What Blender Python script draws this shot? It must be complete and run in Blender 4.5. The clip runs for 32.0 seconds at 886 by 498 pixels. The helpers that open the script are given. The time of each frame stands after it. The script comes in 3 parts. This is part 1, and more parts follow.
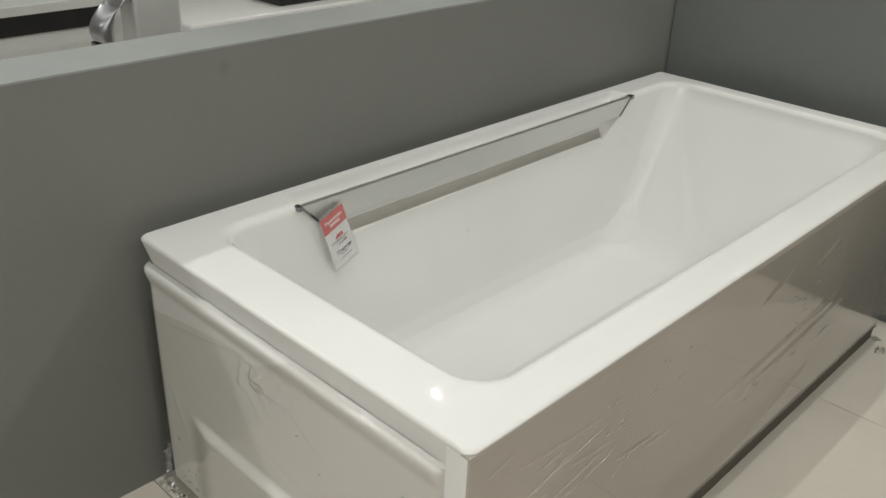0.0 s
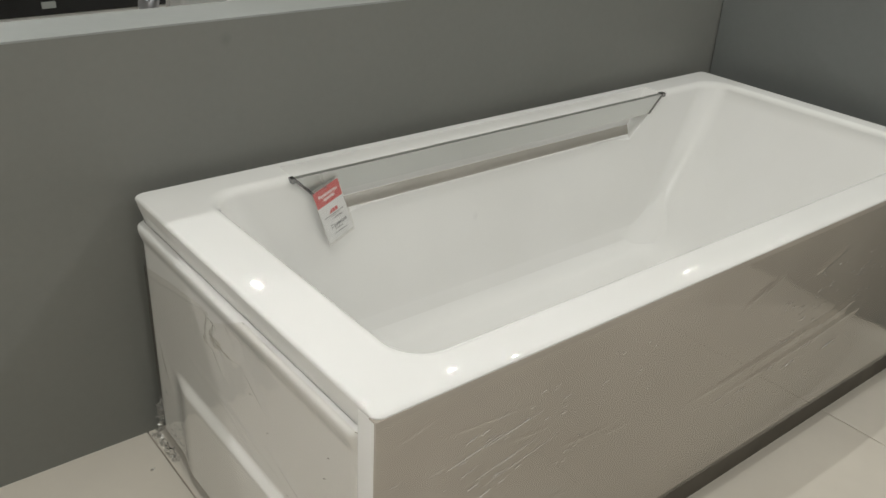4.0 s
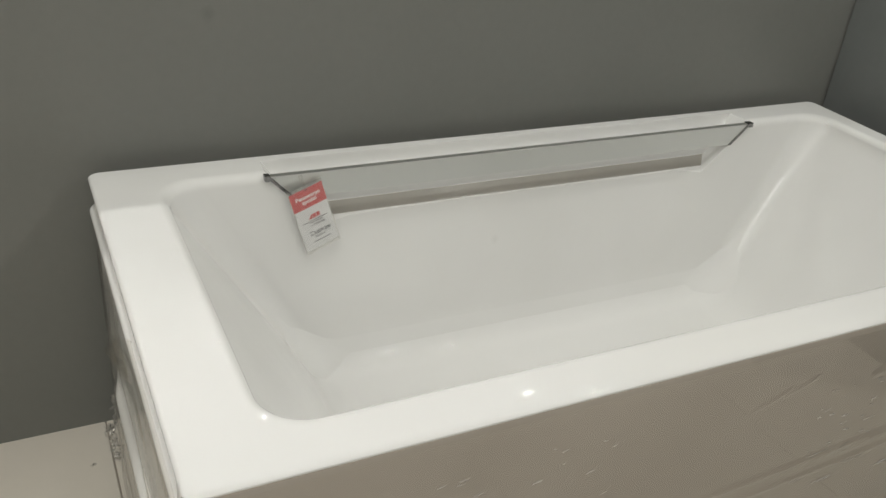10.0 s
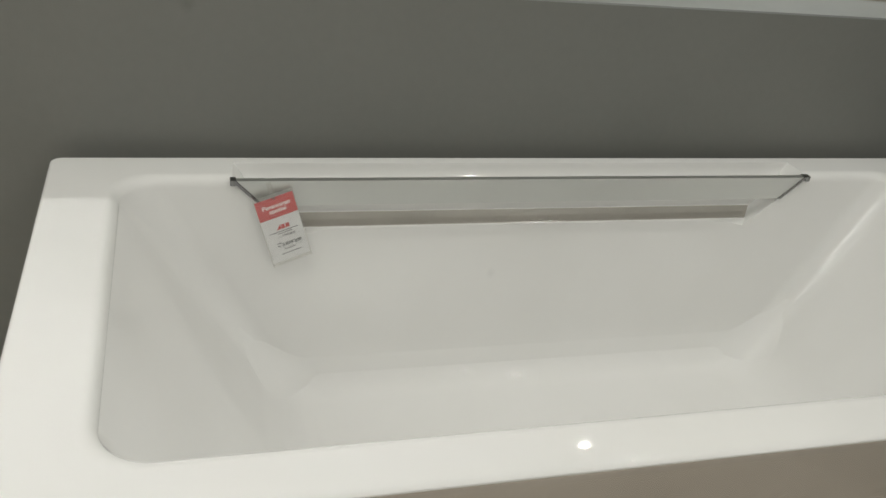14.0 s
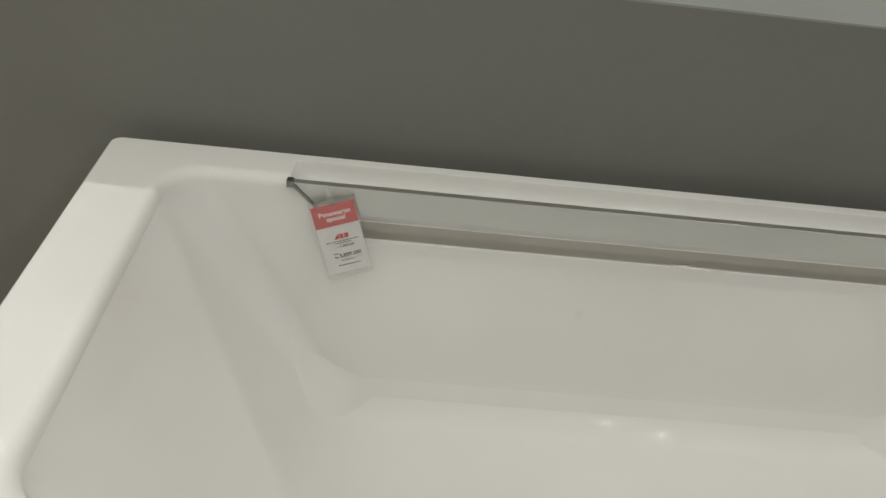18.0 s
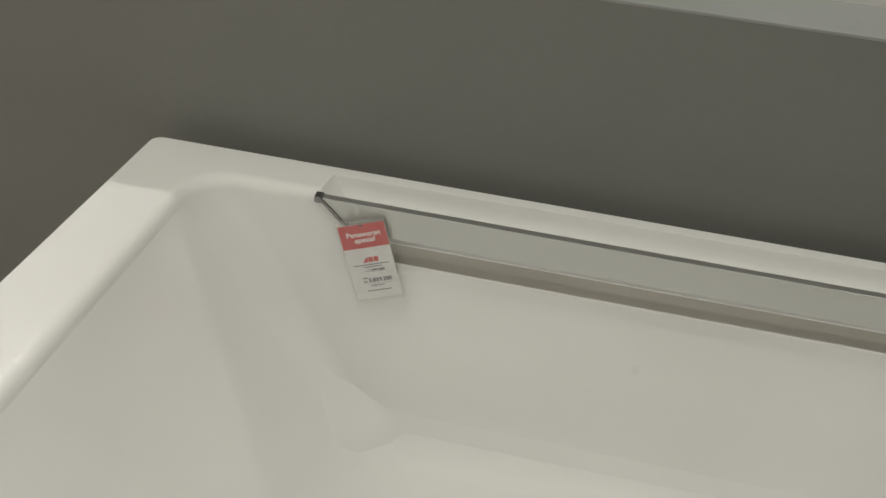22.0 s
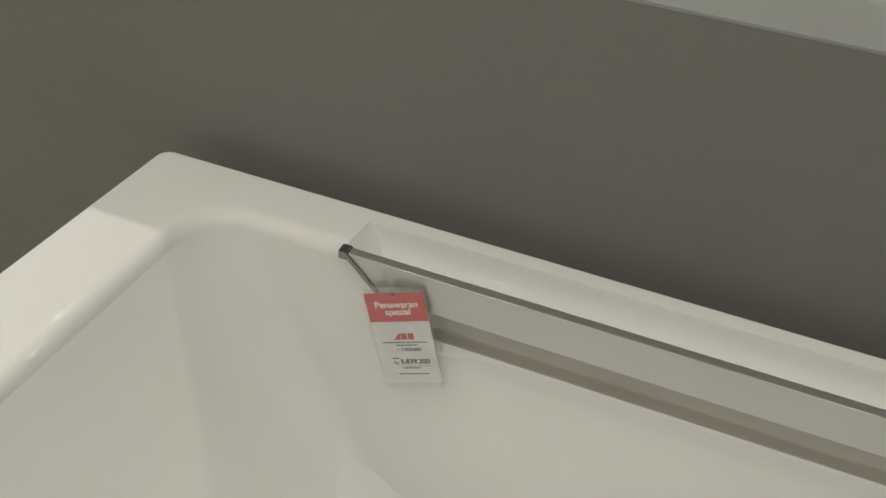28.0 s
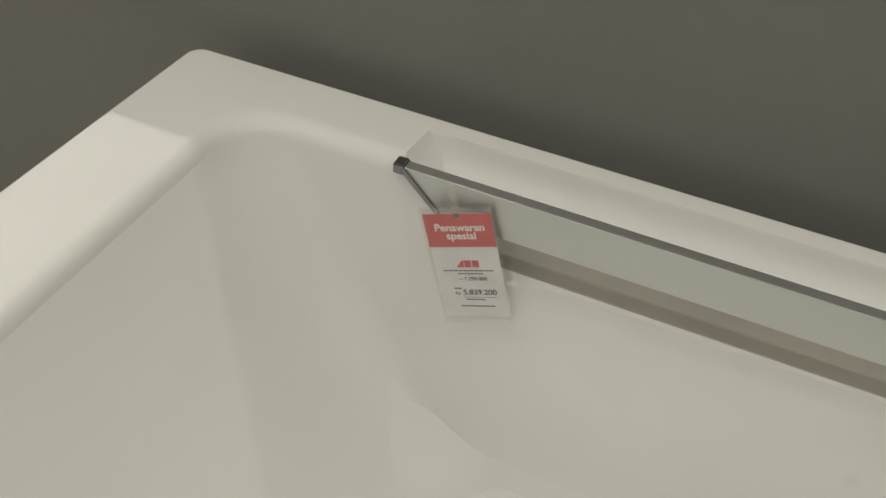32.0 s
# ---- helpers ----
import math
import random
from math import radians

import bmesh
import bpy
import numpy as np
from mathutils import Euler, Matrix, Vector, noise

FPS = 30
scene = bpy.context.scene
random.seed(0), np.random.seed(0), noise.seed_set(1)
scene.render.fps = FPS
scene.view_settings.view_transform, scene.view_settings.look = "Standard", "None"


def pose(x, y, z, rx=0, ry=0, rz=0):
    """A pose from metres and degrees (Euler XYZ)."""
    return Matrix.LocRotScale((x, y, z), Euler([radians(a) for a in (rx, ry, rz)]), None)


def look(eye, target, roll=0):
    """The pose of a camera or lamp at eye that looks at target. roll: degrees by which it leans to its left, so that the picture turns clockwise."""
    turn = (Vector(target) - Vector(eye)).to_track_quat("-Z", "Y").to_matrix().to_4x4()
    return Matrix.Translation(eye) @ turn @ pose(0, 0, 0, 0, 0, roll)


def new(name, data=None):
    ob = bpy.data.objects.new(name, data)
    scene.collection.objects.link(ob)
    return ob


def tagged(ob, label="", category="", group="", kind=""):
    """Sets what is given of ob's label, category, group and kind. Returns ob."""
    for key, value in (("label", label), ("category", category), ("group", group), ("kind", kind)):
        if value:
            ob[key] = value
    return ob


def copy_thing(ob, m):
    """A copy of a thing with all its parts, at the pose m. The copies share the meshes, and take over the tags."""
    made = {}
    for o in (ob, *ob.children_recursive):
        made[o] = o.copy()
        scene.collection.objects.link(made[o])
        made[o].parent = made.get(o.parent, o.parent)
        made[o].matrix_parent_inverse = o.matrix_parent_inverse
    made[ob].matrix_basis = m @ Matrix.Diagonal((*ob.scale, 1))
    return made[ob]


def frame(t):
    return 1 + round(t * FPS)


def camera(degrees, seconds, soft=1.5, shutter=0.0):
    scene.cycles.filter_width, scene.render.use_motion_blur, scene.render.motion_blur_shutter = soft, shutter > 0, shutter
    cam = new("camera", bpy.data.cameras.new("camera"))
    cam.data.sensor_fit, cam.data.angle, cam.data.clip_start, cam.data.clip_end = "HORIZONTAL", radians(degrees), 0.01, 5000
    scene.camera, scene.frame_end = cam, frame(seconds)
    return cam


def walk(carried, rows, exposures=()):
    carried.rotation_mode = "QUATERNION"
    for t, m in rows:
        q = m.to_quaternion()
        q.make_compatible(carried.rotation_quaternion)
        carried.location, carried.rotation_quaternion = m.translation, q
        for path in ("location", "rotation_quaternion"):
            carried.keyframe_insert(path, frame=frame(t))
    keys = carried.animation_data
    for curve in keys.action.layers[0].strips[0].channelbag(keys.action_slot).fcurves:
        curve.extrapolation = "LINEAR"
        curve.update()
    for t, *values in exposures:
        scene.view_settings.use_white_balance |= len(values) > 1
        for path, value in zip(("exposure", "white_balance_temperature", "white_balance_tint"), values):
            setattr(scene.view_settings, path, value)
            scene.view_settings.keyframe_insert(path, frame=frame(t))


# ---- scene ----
cam = camera(53.6, 32.0)
PATH = [
    (0, (-0.628, -1.335, 1.264), (0.667, -0.109, 0.359), 2.3),
    (0.5, (-0.614, -1.373, 1.258), (0.639, -0.097, 0.361), 1.9),
    (1, (-0.597, -1.4, 1.261), (0.623, -0.098, 0.357), 1.8),
    (1.5, (-0.588, -1.421, 1.273), (0.61, -0.107, 0.358), 1.9),
    (2, (-0.57, -1.448, 1.267), (0.601, -0.109, 0.353), 2.2),
    (2.5, (-0.554, -1.472, 1.266), (0.596, -0.117, 0.35), 2.3),
    (3, (-0.537, -1.489, 1.271), (0.601, -0.13, 0.345), 2.5),
    (3.5, (-0.514, -1.5, 1.261), (0.619, -0.13, 0.343), 2.8),
    (5.5, (-0.412, -1.51, 1.233), (0.721, -0.139, 0.319), 3.5),
    (6, (-0.383, -1.517, 1.242), (0.74, -0.145, 0.317), 3.6),
    (6.5, (-0.35, -1.51, 1.232), (0.77, -0.132, 0.313), 4.1),
    (7, (-0.305, -1.502, 1.234), (0.784, -0.103, 0.308), 4.4),
    (7.5, (-0.274, -1.506, 1.248), (0.781, -0.091, 0.306), 4.7),
    (8, (-0.238, -1.484, 1.232), (0.795, -0.051, 0.294), 5.6),
    (8.5, (-0.207, -1.475, 1.226), (0.797, -0.024, 0.286), 5.8),
    (9, (-0.171, -1.471, 1.232), (0.776, 0.011, 0.28), 6.0),
    (9.5, (-0.133, -1.46, 1.231), (0.762, 0.047, 0.268), 5.9),
    (10, (-0.097, -1.461, 1.239), (0.739, 0.071, 0.261), 5.9),
    (10.5, (-0.068, -1.456, 1.241), (0.724, 0.096, 0.26), 5.9),
    (11, (-0.027, -1.461, 1.248), (0.724, 0.11, 0.263), 6.3),
    (11.5, (0.015, -1.457, 1.249), (0.73, 0.127, 0.259), 6.5),
    (12, (0.059, -1.448, 1.25), (0.746, 0.149, 0.261), 7.3),
    (12.5, (0.093, -1.44, 1.254), (0.76, 0.16, 0.258), 7.8),
    (13, (0.134, -1.426, 1.253), (0.772, 0.182, 0.251), 8.2),
    (13.5, (0.173, -1.427, 1.25), (0.776, 0.194, 0.246), 8.2),
    (15.5, (0.296, -1.375, 1.234), (0.756, 0.285, 0.217), 8.4),
    (16, (0.326, -1.355, 1.236), (0.747, 0.309, 0.21), 8.5),
    (16.5, (0.354, -1.328, 1.237), (0.701, 0.34, 0.189), 8.6),
    (17, (0.383, -1.298, 1.239), (0.656, 0.37, 0.17), 8.4),
    (17.5, (0.41, -1.269, 1.242), (0.617, 0.393, 0.149), 8.3),
    (18, (0.433, -1.245, 1.243), (0.575, 0.415, 0.136), 7.9),
    (18.5, (0.46, -1.229, 1.235), (0.539, 0.434, 0.127), 7.5),
    (19, (0.483, -1.214, 1.224), (0.506, 0.455, 0.122), 7.0),
    (19.5, (0.501, -1.198, 1.219), (0.486, 0.468, 0.113), 6.8),
    (20, (0.516, -1.179, 1.216), (0.463, 0.483, 0.105), 6.6),
    (20.5, (0.538, -1.159, 1.218), (0.442, 0.497, 0.1), 6.4),
    (21, (0.565, -1.136, 1.219), (0.422, 0.511, 0.094), 6.2),
    (21.5, (0.59, -1.113, 1.219), (0.402, 0.527, 0.09), 5.9),
    (22, (0.613, -1.096, 1.22), (0.384, 0.535, 0.085), 5.8),
    (22.5, (0.632, -1.077, 1.216), (0.366, 0.544, 0.076), 5.7),
    (23, (0.643, -1.056, 1.207), (0.338, 0.556, 0.064), 5.8),
    (23.5, (0.647, -1.037, 1.202), (0.309, 0.565, 0.055), 5.8),
    (24, (0.648, -1.015, 1.196), (0.28, 0.579, 0.045), 5.9),
    (24.5, (0.648, -0.987, 1.19), (0.257, 0.597, 0.034), 6.0),
    (25, (0.647, -0.956, 1.189), (0.237, 0.62, 0.028), 6.0),
    (25.5, (0.646, -0.923, 1.186), (0.22, 0.643, 0.017), 6.0),
    (26, (0.642, -0.888, 1.18), (0.201, 0.675, 0.013), 6.1),
    (26.5, (0.637, -0.86, 1.169), (0.185, 0.704, 0.007), 6.3),
    (28.5, (0.602, -0.763, 1.14), (0.129, 0.757, -0.071), 6.0),
    (29, (0.593, -0.751, 1.127), (0.113, 0.753, -0.101), 5.7),
    (29.5, (0.586, -0.738, 1.115), (0.098, 0.749, -0.131), 5.5),
    (30, (0.578, -0.725, 1.097), (0.08, 0.738, -0.173), 5.5),
    (30.5, (0.57, -0.714, 1.09), (0.073, 0.726, -0.206), 5.3),
    (31, (0.564, -0.705, 1.079), (0.065, 0.709, -0.245), 5.2),
    (31.5, (0.561, -0.698, 1.074), (0.06, 0.7, -0.266), 4.9),
    (32, (0.56, -0.689, 1.068), (0.051, 0.697, -0.282), 4.9),
]
EXPOSURES = [(0.0, -0.34, 6450, 9.5), (9.0, -0.37, 6480, 10), (16.0, -0.52, 6560, 9.4), (20.0, -0.62, 6750, 9.4), (24.0, -0.61, 6750, 9.2), (32.0, -0.63, 6900, 10)]
YW, ZC, XW = 0.036, 0.863, 1.793
walk(cam, [(t, look(eye, target, roll)) for t, eye, target, roll in PATH], EXPOSURES)

# ---- world and light ----
world = bpy.data.worlds.new("shop_air")
scene.world = world
world.use_nodes = True
world.node_tree.nodes["Background"].inputs[0].default_value = (0.95, 0.97, 1.0, 1)
world.node_tree.nodes["Background"].inputs[1].default_value = 0.05

# place and watts of each downlight and of the added fill panels: the front row, the row over the tub, the row beyond
# the partition, the far row
LAMPS = [(-0.10, -2.60, 13.0), (1.81, -2.60, 19.5), (3.73, -2.60, 9.0)]
# unseen square panels, added as soft fill for the tub's near end
FILL_PANELS = [(-2.05, -2.60, 22.0), (-2.60, 0.20, 11.0), (-1.50, -1.30, 7.0), (-2.85, -1.30, 16.0)]
LAMPS += [(-0.10, -0.62, 12.5), (1.80, -0.62, 17.5), (3.73, -0.62, 8.0)]
# a narrow spotlight in that row, and the point that it aims at
SPOT, AIM = (-1.00, 1.13, 1.45), (-0.06, -0.50, 0.57)
LAMPS += [(1.93, 1.17, 8.0), (3.85, 1.12, 8.0)]
LAMPS += [(-2.05, 3.07, 10.0), (-0.10, 3.07, 10.0), (1.41, 2.69, 10.0), (3.75, 3.07, 10.0)]
CEIL = 2.66


def area_lamp(name, x, y, z, sx, sy, watts, colour, shape="RECTANGLE"):
    d = bpy.data.lights.new(name, "AREA")
    d.shape, d.size, d.energy, d.color = shape, sx, watts, colour
    if shape == "RECTANGLE":
        d.size_y = sy
    ob = new(name, d)
    ob.matrix_world = pose(x, y, z)
    return ob


for lx, ly, watts in LAMPS:
    if ly > 0 and lx < 3:
        wide = 0.027 if ly < 2 else 0.060
        area_lamp("downlight_lamp", lx, ly, CEIL - 0.035, wide, wide, watts, (0.985, 0.99, 0.94), "DISK")
    else:
        twin = (-0.20, 0.20) if -0.5 < lx < 3 and -1 < ly < 0 else (-0.045, 0.045) if lx > 3 and ly > 0 else (0.0,)
        for dy in twin:
            area_lamp("downlight_lamp", lx, ly + dy, CEIL - 0.035, 0.055, 0.026, watts / len(twin), (0.985, 0.99, 0.94))


lamp = area_lamp("spotlight_lamp", SPOT[0], SPOT[1], CEIL - 0.06, 0.030, 0.030, SPOT[2], (0.985, 0.99, 0.94), "DISK")
lamp.matrix_world = look((SPOT[0], SPOT[1], CEIL - 0.06), AIM)
lamp.data.spread = radians(42)
for lx, ly, watts in FILL_PANELS:
    area_lamp("fill_panel_lamp", lx, ly, CEIL - 0.030, 1.14, 1.14, watts, (0.985, 0.99, 0.94))


# ---- materials ----
def mat(name, base, rough=0.5, metal=0.0, coat=0.0, spec=0.5):
    m = bpy.data.materials.new(name)
    m.use_nodes = True
    b = m.node_tree.nodes["Principled BSDF"]
    b.inputs["Base Color"].default_value = (*base, 1)
    b.inputs["Roughness"].default_value = rough
    b.inputs["Metallic"].default_value = metal
    b.inputs["Coat Weight"].default_value = coat
    b.inputs["Coat Roughness"].default_value = 0.03
    b.inputs["Specular IOR Level"].default_value = spec
    return m


def node(m, kind, **values):
    n = m.node_tree.nodes.new(kind)
    for key, value in values.items():
        n.inputs[key].default_value = value
    return n


def link(m, a, out, b, into):
    m.node_tree.links.new(a.outputs[out], b.inputs[into])


def vary(m, low, high, scale, detail=4.0, stretch=(1, 1, 1), second=None):
    """Colour that wanders between two values, at one or two scales."""
    b = m.node_tree.nodes["Principled BSDF"]
    co, mp = node(m, "ShaderNodeTexCoord"), node(m, "ShaderNodeMapping", Scale=stretch)
    no, ra = node(m, "ShaderNodeTexNoise", Scale=scale, Detail=detail), node(m, "ShaderNodeValToRGB")
    ra.color_ramp.elements[0].position, ra.color_ramp.elements[1].position = 0.35, 0.65
    ra.color_ramp.elements[0].color, ra.color_ramp.elements[1].color = (*low, 1), (*high, 1)
    link(m, co, "Object", mp, "Vector"), link(m, mp, "Vector", no, "Vector"), link(m, no, "Fac", ra, "Fac")
    if second:
        n2, mx = node(m, "ShaderNodeTexNoise", Scale=second[0], Detail=6.0), m.node_tree.nodes.new("ShaderNodeMix")
        r2 = node(m, "ShaderNodeMapRange")
        r2.inputs["To Min"].default_value, r2.inputs["To Max"].default_value = 1 - second[1], 1 + second[1]
        mx.data_type, mx.blend_type = "RGBA", "MULTIPLY"
        mx.inputs[0].default_value = 1
        link(m, mp, "Vector", n2, "Vector"), link(m, n2, "Fac", r2, "Value")
        m.node_tree.links.new(ra.outputs["Color"], mx.inputs[6]), m.node_tree.links.new(r2.outputs["Result"], mx.inputs[7])
        m.node_tree.links.new(mx.outputs[2], b.inputs["Base Color"])
    else:
        link(m, ra, "Color", b, "Base Color")
    return m


def bump(m, scale, strength, distance=0.002, detail=4.0, stretch=(1, 1, 1)):
    b = m.node_tree.nodes["Principled BSDF"]
    co, mp = node(m, "ShaderNodeTexCoord"), node(m, "ShaderNodeMapping", Scale=stretch)
    no = node(m, "ShaderNodeTexNoise", Scale=scale, Detail=detail)
    bu = node(m, "ShaderNodeBump", Strength=strength, Distance=distance)
    link(m, co, "Object", mp, "Vector"), link(m, mp, "Vector", no, "Vector")
    link(m, no, "Fac", bu, "Height"), link(m, bu, "Normal", b, "Normal")
    return m


ACRYLIC = bump(vary(mat("white_acrylic", (0.8, 0.8, 0.78), 0.026), (0.79, 0.785, 0.765), (0.82, 0.815, 0.80), 3.0, second=(8, 0.008)), 16, 0.06, 0.002, detail=2.0)
# The white acrylic again, its taupe holding the shade on the front apron.
SHADED_APRON = bump(vary(mat("shaded_apron_acrylic", (0.78, 0.77, 0.74), 0.04), (0.415, 0.372, 0.325), (0.455, 0.410, 0.360), 4.0, second=(6, 0.012)), 3, 0.04, 0.002, detail=1.0)
BARMETAL = bump(mat("polished_bar_metal", (0.70, 0.71, 0.69), 0.42, 1.0), 60, 0.03, 0.0005)
SATIN = bump(mat("satin_chrome", (0.88, 0.89, 0.88), 0.55, 0.85), 90, 0.03, 0.0005)
BRUSHED = bump(mat("brushed_chrome", (0.60, 0.61, 0.65), 0.34, 1.0), 90, 0.03, 0.0005)
DARK_CHROME = mat("chrome_edge", (0.30, 0.30, 0.30), 0.12, 1.0)
WALL = bump(vary(mat("grey_wall_paint", (0.3, 0.3, 0.28), 0.55), (0.184, 0.186, 0.172), (0.204, 0.204, 0.189), 1.2, second=(60, 0.04)), 220, 0.12, 0.001)
SIDEWALL = bump(vary(mat("blue_grey_wall_paint", (0.3, 0.3, 0.3), 0.55), (0.195, 0.206, 0.203), (0.216, 0.226, 0.223), 1.2, second=(60, 0.04)), 220, 0.12, 0.001)
SLOT_SHADE = vary(mat("taupe_slot_shade", (0.42, 0.39, 0.35), 0.12), (0.40, 0.378, 0.338), (0.44, 0.416, 0.373), 5, second=(60, 0.03))
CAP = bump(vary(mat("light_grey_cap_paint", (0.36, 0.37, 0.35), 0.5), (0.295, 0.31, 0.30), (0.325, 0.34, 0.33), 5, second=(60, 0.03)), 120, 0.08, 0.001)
COUNTER = bump(vary(mat("white_counter_laminate", (0.7, 0.7, 0.68), 0.3), (0.66, 0.67, 0.65), (0.71, 0.715, 0.70), 6, second=(80, 0.02)), 60, 0.04, 0.001)
CERAMIC = vary(mat("white_ceramic", (0.8, 0.8, 0.78), 0.06, coat=0.5), (0.79, 0.785, 0.77), (0.82, 0.815, 0.80), 4)
BLACK = vary(mat("black_plastic", (0.015, 0.015, 0.016), 0.3), (0.012, 0.012, 0.013), (0.02, 0.02, 0.021), 8)
TILE = bump(vary(mat("beige_porcelain_tile", (0.5, 0.46, 0.4), 0.27), (0.67, 0.62, 0.545), (0.72, 0.67, 0.59), 2.2, second=(25, 0.02)), 14, 0.03, 0.001)
GROUT = bump(vary(mat("grey_brown_grout", (0.2, 0.17, 0.14), 0.9), (0.30, 0.265, 0.225), (0.38, 0.335, 0.285), 30), 200, 0.3, 0.001)
# Plinth colour is near black to hold the shade of the gap.
PLINTH = vary(mat("shaded_plinth", (0.09, 0.08, 0.065), 0.6), (0.075, 0.065, 0.05), (0.11, 0.095, 0.075), 9)
CEILING = vary(mat("white_ceiling_paint", (0.75, 0.74, 0.72), 0.8), (0.72, 0.71, 0.69), (0.77, 0.76, 0.74), 2)
SHOPWALL = vary(mat("shop_wall_paint", (0.35, 0.34, 0.32), 0.7), (0.32, 0.31, 0.29), (0.38, 0.37, 0.35), 1)
PAPER = vary(mat("white_card", (0.72, 0.72, 0.72), 0.6), (0.70, 0.70, 0.70), (0.75, 0.75, 0.75), 40)
RED = vary(mat("red_print", (0.55, 0.06, 0.06), 0.5), (0.52, 0.06, 0.06), (0.60, 0.075, 0.07), 60)
INK = mat("dark_grey_ink", (0.06, 0.06, 0.065), 0.6)
WHITE_INK = mat("white_ink", (0.85, 0.82, 0.80), 0.6)
LAMP_GLASS = mat("lamp_white", (0.9, 0.9, 0.88), 0.4)


def smudge(m, at, size, dark):
    """A faint dirty mark on a painted wall, ragged at its edge."""
    b = m.node_tree.nodes["Principled BSDF"]
    was = b.inputs["Base Color"].links[0].from_socket
    co, di, no = node(m, "ShaderNodeTexCoord"), m.node_tree.nodes.new("ShaderNodeVectorMath"), node(m, "ShaderNodeTexNoise", Scale=60.0, Detail=3.0)
    di.operation = "DISTANCE"
    di.inputs[1].default_value = at
    ad = m.node_tree.nodes.new("ShaderNodeMath")
    ad.operation = "MULTIPLY_ADD"
    ad.inputs[1].default_value = size
    mr, mx = node(m, "ShaderNodeMapRange"), m.node_tree.nodes.new("ShaderNodeMix")
    mr.inputs["From Min"].default_value, mr.inputs["From Max"].default_value = size * 0.6, size * 1.8
    mr.inputs["To Min"].default_value, mr.inputs["To Max"].default_value = dark, 1.0
    mx.data_type, mx.blend_type = "RGBA", "MULTIPLY"
    mx.inputs[0].default_value = 1
    link(m, co, "Object", di, 0), link(m, co, "Object", no, "Vector")
    link(m, no, "Fac", ad, 0), m.node_tree.links.new(di.outputs["Value"], ad.inputs[2])
    link(m, ad, 0, mr, "Value")
    m.node_tree.links.new(was, mx.inputs[6]), m.node_tree.links.new(mr.outputs["Result"], mx.inputs[7])
    m.node_tree.links.new(mx.outputs[2], b.inputs["Base Color"])


smudge(WALL, (0.221, YW, 0.823), 0.012, 0.86)


smudge(ACRYLIC, (0.773, -0.090, 0.366), 0.009, 0.94)


def film_material(name, gloss, rough, tint=(0.97, 0.965, 0.95), haze=0.06):
    """Clear stretch film: mostly transparent, with a gloss that grows at low angles and a little milky haze."""
    m = bpy.data.materials.new(name)
    m.use_nodes = True
    t = m.node_tree
    t.nodes.remove(t.nodes["Principled BSDF"])
    out = t.nodes["Material Output"]
    tr, gl, df = node(m, "ShaderNodeBsdfTransparent", Color=(*tint, 1)), node(m, "ShaderNodeBsdfGlossy", Roughness=rough), node(m, "ShaderNodeBsdfDiffuse", Color=(0.86, 0.85, 0.83, 1))
    a, b, fr = t.nodes.new("ShaderNodeMixShader"), t.nodes.new("ShaderNodeMixShader"), node(m, "ShaderNodeLayerWeight", Blend=0.5)
    po, ml = t.nodes.new("ShaderNodeMath"), t.nodes.new("ShaderNodeMath")
    po.operation, ml.operation, ml.use_clamp = "POWER", "MULTIPLY_ADD", True
    po.inputs[1].default_value, ml.inputs[1].default_value, ml.inputs[2].default_value = 4.0, 0.85 * gloss, 0.045 * gloss
    a.inputs[0].default_value = haze
    link(m, fr, "Facing", po, 0), link(m, po, 0, ml, 0), link(m, ml, 0, b, 0)
    t.links.new(tr.outputs[0], a.inputs[1]), t.links.new(df.outputs[0], a.inputs[2])
    t.links.new(a.outputs[0], b.inputs[1]), t.links.new(gl.outputs[0], b.inputs[2])
    t.links.new(b.outputs[0], out.inputs[0])
    return m


FILM = film_material("clear_stretch_film", 1.1, 0.075, tint=(0.955, 0.95, 0.935), haze=0.0)
END_FILM = film_material("doubled_stretch_film", 0.5, 0.08, tint=(0.93, 0.92, 0.90), haze=0.0)
LOOSE = film_material("crumpled_film", 4.5, 0.06, haze=0.04)
# Creases get extra haze, a pale colour in place of lamp glints.
CREASE = film_material("film_crease_glint", 5.0, 0.07, haze=0.28)
SLEEVE = film_material("clear_sleeve", 1.2, 0.05, haze=0.10)


# ---- mesh helpers ----
def part(name, bm, material, parent=None, label="", smooth=False, place=None):
    """Links a bmesh as one mesh object, under a thing or on its own."""
    me = bpy.data.meshes.new(name)
    bm.to_mesh(me)
    bm.free()
    me.materials.append(material)
    if smooth:
        me.shade_smooth()
        me.set_sharp_from_angle(angle=radians(smooth if smooth is not True else 40))
    ob = new(name, me)
    if place is not None:
        ob.matrix_world = place
    if parent is not None:
        ob.parent = parent
    if label:
        ob["label"] = label
    return ob


def empty(name, x=0, y=0, z=0, **tags):
    ob = new(name)
    ob.location = (x, y, z)
    bpy.context.view_layer.update()
    return tagged(ob, **tags)


def box(x0, x1, y0, y1, z0, z1, bevel=0.0, seg=2):
    bm = bmesh.new()
    bmesh.ops.create_cube(bm, size=1)
    bmesh.ops.transform(bm, matrix=Matrix.LocRotScale(((x0 + x1) / 2, (y0 + y1) / 2, (z0 + z1) / 2), None, (x1 - x0, y1 - y0, z1 - z0)), verts=bm.verts)
    if bevel:
        bmesh.ops.bevel(bm, geom=bm.edges[:], offset=bevel, segments=seg, profile=0.5, affect="EDGES")
    return bm


